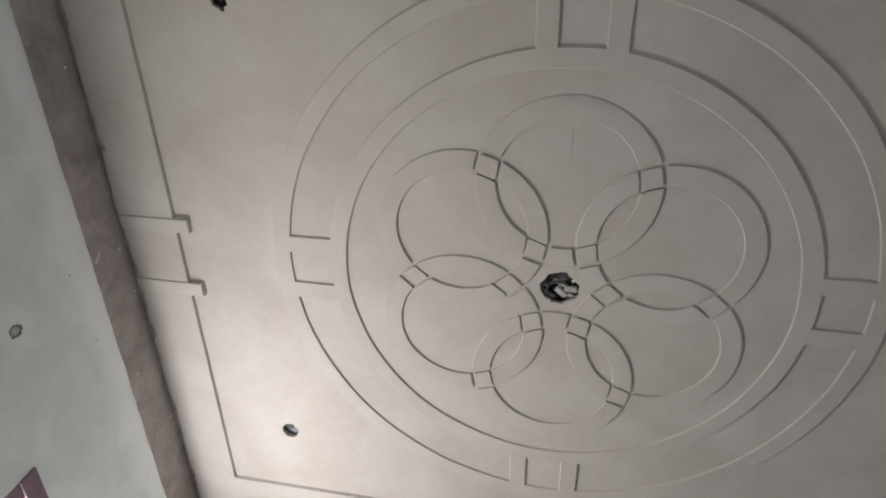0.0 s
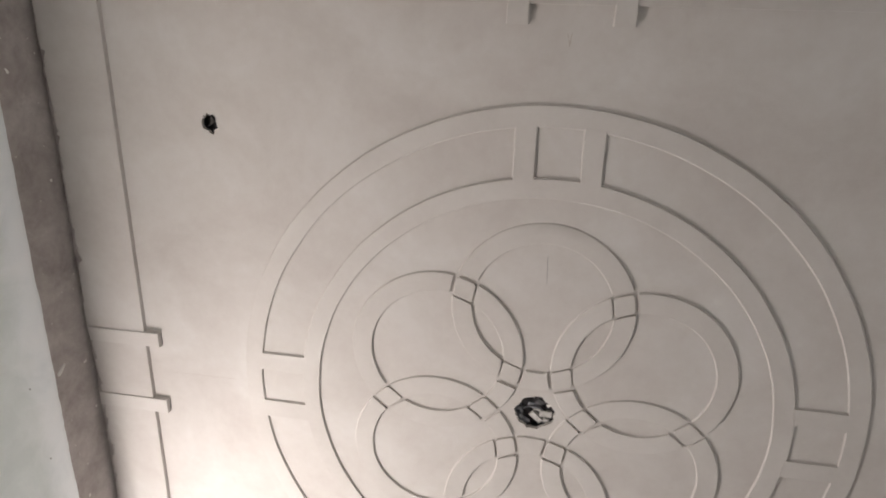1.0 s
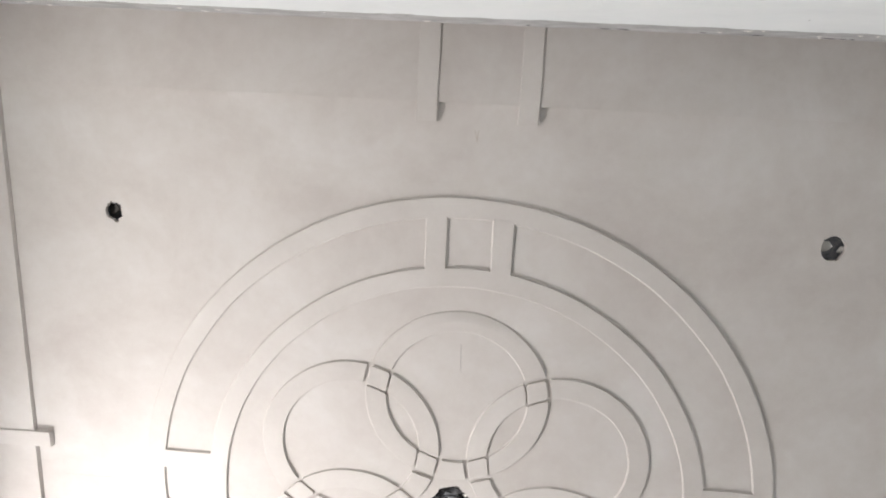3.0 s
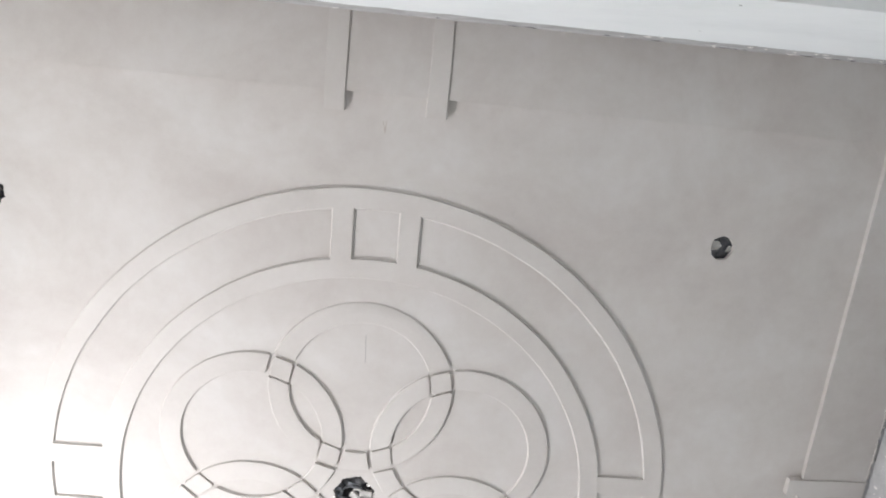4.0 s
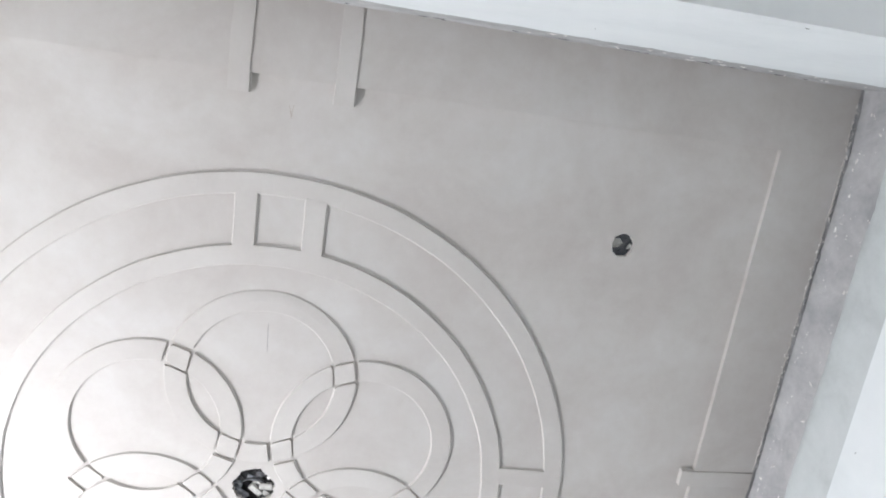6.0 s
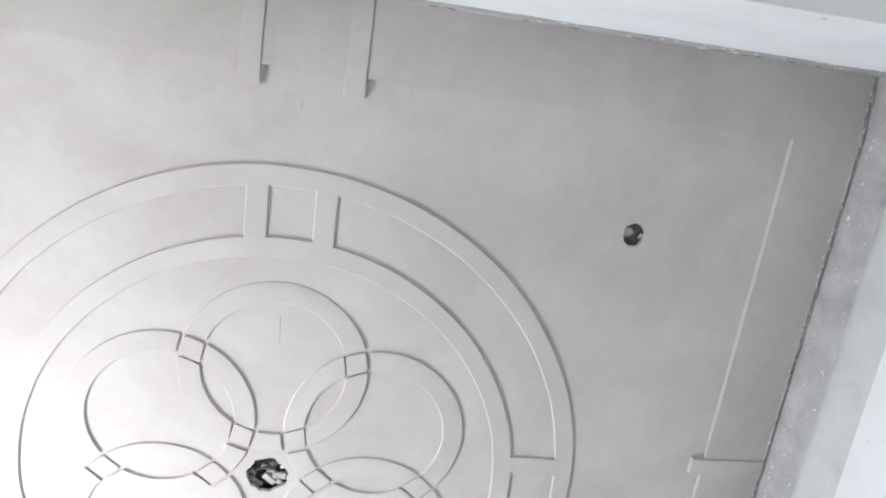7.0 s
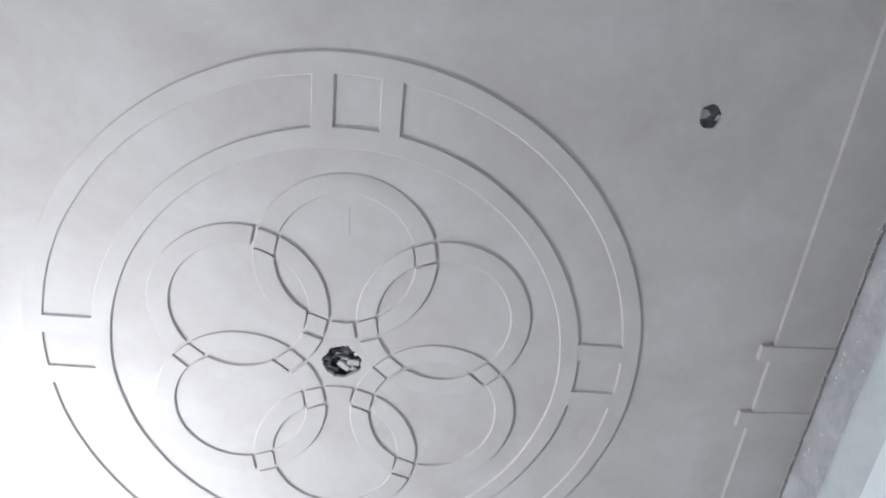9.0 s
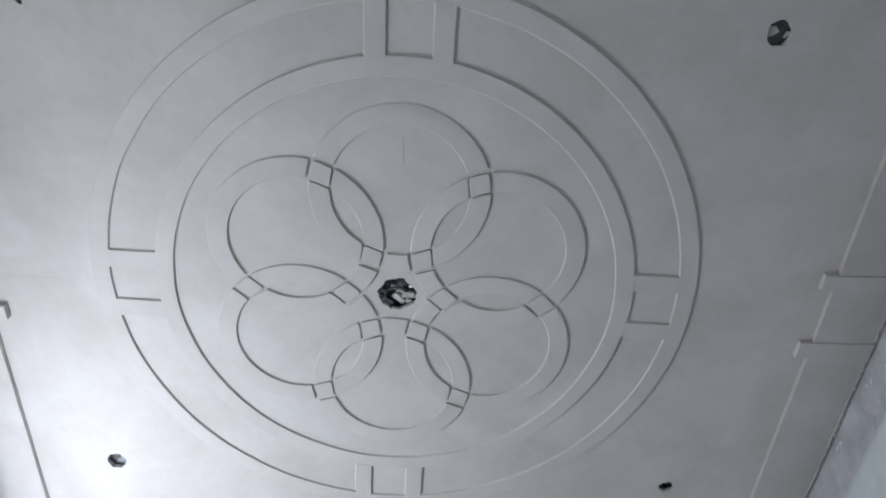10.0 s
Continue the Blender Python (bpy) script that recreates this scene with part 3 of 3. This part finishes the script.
in_fan_hole("crumb", block(0.046, -0.024, zf + 0.004, 0.016, 0.010, 0.007, -38, 12), CRUMB, "loose plaster lump on the rim", False)

for i, ((x, y, a, b, _), word) in enumerate(zip(HOLES, ("pale tab", "dark tab", "grey tab", "dark tab"))):
    lamp = empty("junction_box", "dark grey junction box above a lamp hole with a " + word, "junction box", "lamp points in the ceiling", place=(x, y, PANEL + 0.05))
    deep = (0.030, 0.050, 0.026, 0.045)[i]
    cup = tube([(x, y, PANEL + deep), (x, y, PANEL + 0.0155)], 0.046, 20, False)
    cup.faces.new([v for v in cup.verts if v.co.z > PANEL + 0.02])
    parts = [("cup", cup, GREY if i == 2 else BLACK, "dark grey plastic cup")]
    tab = bmesh.new()
    lo, hi = PANEL + 0.018, PANEL + (0.027 if i == 0 else deep - 0.004)
    front = [tab.verts.new(c) for c in ((x - 0.036, y - 0.010, hi), (x - 0.003, y - 0.014, lo + 0.004), (x + 0.007, y - 0.001, lo + 0.002), (x - 0.005, y + 0.010, lo), (x - 0.036, y + 0.020, hi))]
    rear = [tab.verts.new(v.co + Vector((0.001, 0, 0.002))) for v in front]
    tab.faces.new(front)
    tab.faces.new(rear)
    for k in range(5):
        tab.faces.new((front[k], front[(k + 1) % 5], rear[(k + 1) % 5], rear[k]))
    mat = PVC if i == 0 else CONCRETE
    parts.append(("tab", tab, mat, "bent pale plastic tab" if i == 0 else "bent dark plastic tab"))
    if i == 0:
        lump = block(x + 0.027, y + 0.006, PANEL + 0.018, 0.011, 0.020, 0.006, 12, 20)
        parts.append(("lump", lump, DULL, "pale lump of mortar on the rim"))
    for nm, bm, mt, lb in parts:
        ob = part(nm, bm, mt, lamp, lb)
        ob.matrix_parent_inverse = lamp.matrix_basis.inverted()

# ---- marks and crumbs ----
def blob(bm, c, u, v, w, a, b, h, seed, n=9):
    """A flat irregular lump at c, along u and v, standing out along w."""
    top = bm.verts.new(c + w * h)
    ring = []
    for k in range(n):
        t = 2 * math.pi * k / n
        q = 1 + 0.7 * noise.noise(Vector((math.cos(t) * 1.5, math.sin(t) * 1.5, seed)))
        ring.append(bm.verts.new(c + u * (a * q * math.cos(t)) + v * (b * q * math.sin(t)) - w * 0.001))
    for k in range(n):
        bm.faces.new((ring[k], ring[(k + 1) % n], top))
    bm.faces.new(ring)


def crumbs(name, label, x, out, count, seed):
    rng = random.Random(seed)
    bm = bmesh.new()
    for i in range(count):
        y = rng.uniform(Y0 + 0.03, Y1 - 0.02)
        y += 0.12 * noise.noise(Vector((y * 4, seed, 0)))
        edge = rng.random()
        z = FACE - (0.006 + abs(rng.gauss(0, 0.018)) if edge < 0.45 else 0.145 - abs(rng.gauss(0, 0.02)) if edge < 0.75 else rng.uniform(0.02, 0.15))
        r = 0.0010 + 0.0042 * rng.random() ** 4
        turn = rng.uniform(0, math.pi)
        u = Vector((0, math.cos(turn), math.sin(turn)))
        blob(bm, Vector((x + out * 0.001, y, z)), u, Vector((0, -math.sin(turn), math.cos(turn))), Vector((out, 0, 0)), r * rng.uniform(1, 2.6), r, 0.0018, i * 1.7)
    tagged(mesh_object(name, bm, CRUMB), label, "plaster crumbs", kind="stuff")


crumbs("plaster_specks", "dried white plaster specks on the grey cement strip", X1, -1, 260, 5)
rng = random.Random(31)
bm = bmesh.new()
for i in range(420):
    y = rng.uniform(Y0 + 0.02, Y1)
    r = 0.0008 + 0.0030 * rng.random() ** 3
    x = X1 - 0.014 + rng.gauss(0, 0.0045)
    blob(bm, Vector((x, y, FACE + slope(x, y) - 0.0005)), Vector((1, 0, 0)), Vector((0, 1, 0)), Vector((0, 0, -1)), r * rng.uniform(0.7, 1.3), r * rng.uniform(0.8, 2.2), 0.0018, i * 1.3, 7)
tagged(mesh_object("plaster_specks", bm, CRUMB), "fine white plaster crumbs along the joint with the grey cement strip", "plaster crumbs", kind="stuff")
crumbs("plaster_specks", "dried pale plaster specks on the brown cement strip", X0, 1, 34, 8)

# south wall: crumbs, and dark spots painted for the shade in pores along the top
rng = random.Random(12)
bm = bmesh.new()
for i in range(26):
    x = rng.choice((rng.uniform(X0 + 0.05, X1 - 0.02), rng.uniform(0.75, X1 - 0.02)))
    blob(bm, Vector((x, Y0 + 0.001, FACE - 0.012 - 0.13 * rng.random())), Vector((1, 0, 0)), Vector((0, 0, 1)), Vector((0, 1, 0)), rng.uniform(0.003, 0.014), rng.uniform(0.002, 0.007), 0.002, i * 2.3)
tagged(mesh_object("plaster_specks", bm, CRUMB), "flat white plaster dabs on the pale cement strip", "plaster crumbs", kind="stuff")
bm = bmesh.new()
for i in range(16):
    x = rng.choice((rng.uniform(0.75, 1.35), rng.uniform(-0.3, 1.4)))
    blob(bm, Vector((x, Y0 + 0.001, FACE - 0.004 - 0.022 * rng.random())), Vector((1, 0, 0)), Vector((0, 0, 1)), Vector((0, 1, 0)), rng.uniform(0.006, 0.022), rng.uniform(0.003, 0.009), 0.0008, i * 3.1)
tagged(mesh_object("dark_spots", bm, CONCRETE), "flat dark spots painted for pores under the ceiling edge", "wall marks", kind="stuff")
bm = bmesh.new()
for i, (y, dz, r) in enumerate(((-0.063, 0.274, 0.0030), (0.198, 0.253, 0.0026))):
    blob(bm, Vector((X0 + PROUD + 0.0006, y, FACE - dz)), Vector((0, 0.5, 0.866)), Vector((0, 0.866, -0.5)), Vector((1, 0, 0)), r * 1.8, r * 0.8, 0.0004, i * 1.9)
tagged(mesh_object("wall_specks", bm, DIRT), "small dark grey specks on the primed wall", "wall marks", kind="stuff")
bm = bmesh.new()
for i, (x, dz, r) in enumerate(((0.505, 0.819, 0.003), (0.764, 0.851, 0.004), (-0.155, 0.155, 0.004), (0.62, 0.40, 0.0025))):
    blob(bm, Vector((x, Y0 + 0.0016, FACE - dz)), Vector((0.8, 0, 0.6)), Vector((-0.6, 0, 0.8)), Vector((0, 1, 0)), r * 1.8, r * 0.9, 0.0004, i * 1.9)
tagged(mesh_object("wall_specks", bm, DIRT), "small dark grey specks on the white painted wall", "wall marks", kind="stuff")
bm = bmesh.new()
for i, (y, dz, r) in enumerate(((-0.822, 0.292, 0.004), (-0.45, 0.33, 0.0025))):
    blob(bm, Vector((X1 - PROUD - 0.0006, y, FACE - dz)), Vector((0, 0.6, 0.8)), Vector((0, 0.8, -0.6)), Vector((-1, 0, 0)), r * 1.6, r * 0.9, 0.0004, i * 1.9)
tagged(mesh_object("wall_specks", bm, DIRT), "small dark specks on the white east wall paint", "wall marks", kind="stuff")

sliver = bmesh.new()
flake = [(0.021 * math.cos(t) * (1.0 + 0.12 * math.cos(3 * t)), 0.0042 * math.sin(t) * (1 - 0.35 * math.cos(t))) for t in (2 * math.pi * k / 14 for k in range(14))]
foot = [sliver.verts.new((X0 + 0.0, -0.045 - 0.62 * a + 0.78 * b, FACE - 0.136 + 0.78 * a + 0.62 * b)) for a, b in flake]
crown = [sliver.verts.new((X0 + 0.0075, -0.045 - 0.62 * a + 0.52 * b, FACE - 0.136 + 0.78 * a + 0.42 * b)) for a, b in flake]
for k in range(14):
    sliver.faces.new((foot[k], foot[(k + 1) % 14], crown[(k + 1) % 14], crown[k]))
sliver.faces.new(foot)
sliver.faces.new(crown)
tagged(mesh_object("plaster_chip", sliver, CRUMB), "long pale plaster chip stuck to the cement strip", "plaster chip")


def hairline(name, label, points, width, z, mat=PENCIL):
    bm = bmesh.new()
    rows = []
    for i, (x, y) in enumerate(points):
        q = points[min(i + 1, len(points) - 1)]
        p = points[max(i - 1, 0)]
        d = Vector((q[0] - p[0], q[1] - p[1])).normalized()
        w = width * (0.5 + 0.5 * math.sin(math.pi * (i + 0.3) / (len(points) - 0.4)))
        rows.append([bm.verts.new((x - d.y * w * s, y + d.x * w * s, z + dz)) for s, dz in ((-1, 0.002), (-1, -0.0004), (1, -0.0004), (1, 0.002))])
    for p, q in zip(rows, rows[1:]):
        for k in range(4):
            bm.faces.new((p[k], p[(k + 1) % 4], q[(k + 1) % 4], q[k]))
    tagged(mesh_object(name, bm, mat), label, "ceiling mark")


def stroke(x0, y0, x1, y1, n=9, sway=0.0012, seed=0.0):
    return [(x0 + (x1 - x0) * i / n + wobble(i * 0.7, seed, sway), y0 + (y1 - y0) * i / n + wobble(i * 0.7, seed + 4, sway)) for i in range(n + 1)]


hairline("pencil_mark", "thin dark pencil stroke on the plaster ceiling", stroke(0.006, -0.511, 0.0095, -0.425, 9, 0.0012, 1.0), 0.0009, PANEL)
hairline("pencil_mark", "small brown check stroke on the plaster ceiling", stroke(0.0095, -1.099, 0.0166, -1.074, 5, 0.0008, 2.0) + [(0.0168, -1.068)], 0.0007, PANEL, STAIN)
hairline("pencil_mark", "small brown check stroke on the plaster ceiling", stroke(0.0205, -1.100, 0.0172, -1.073, 5, 0.0008, 3.0) + [(0.0170, -1.067)], 0.0009, PANEL, STAIN)
hairline("pencil_mark", "long faint pencil line on the plaster ceiling", stroke(-1.182, 0.009, -0.96, 0.006, 14, 0.001, 4.0), 0.0002, PANEL, STAIN)
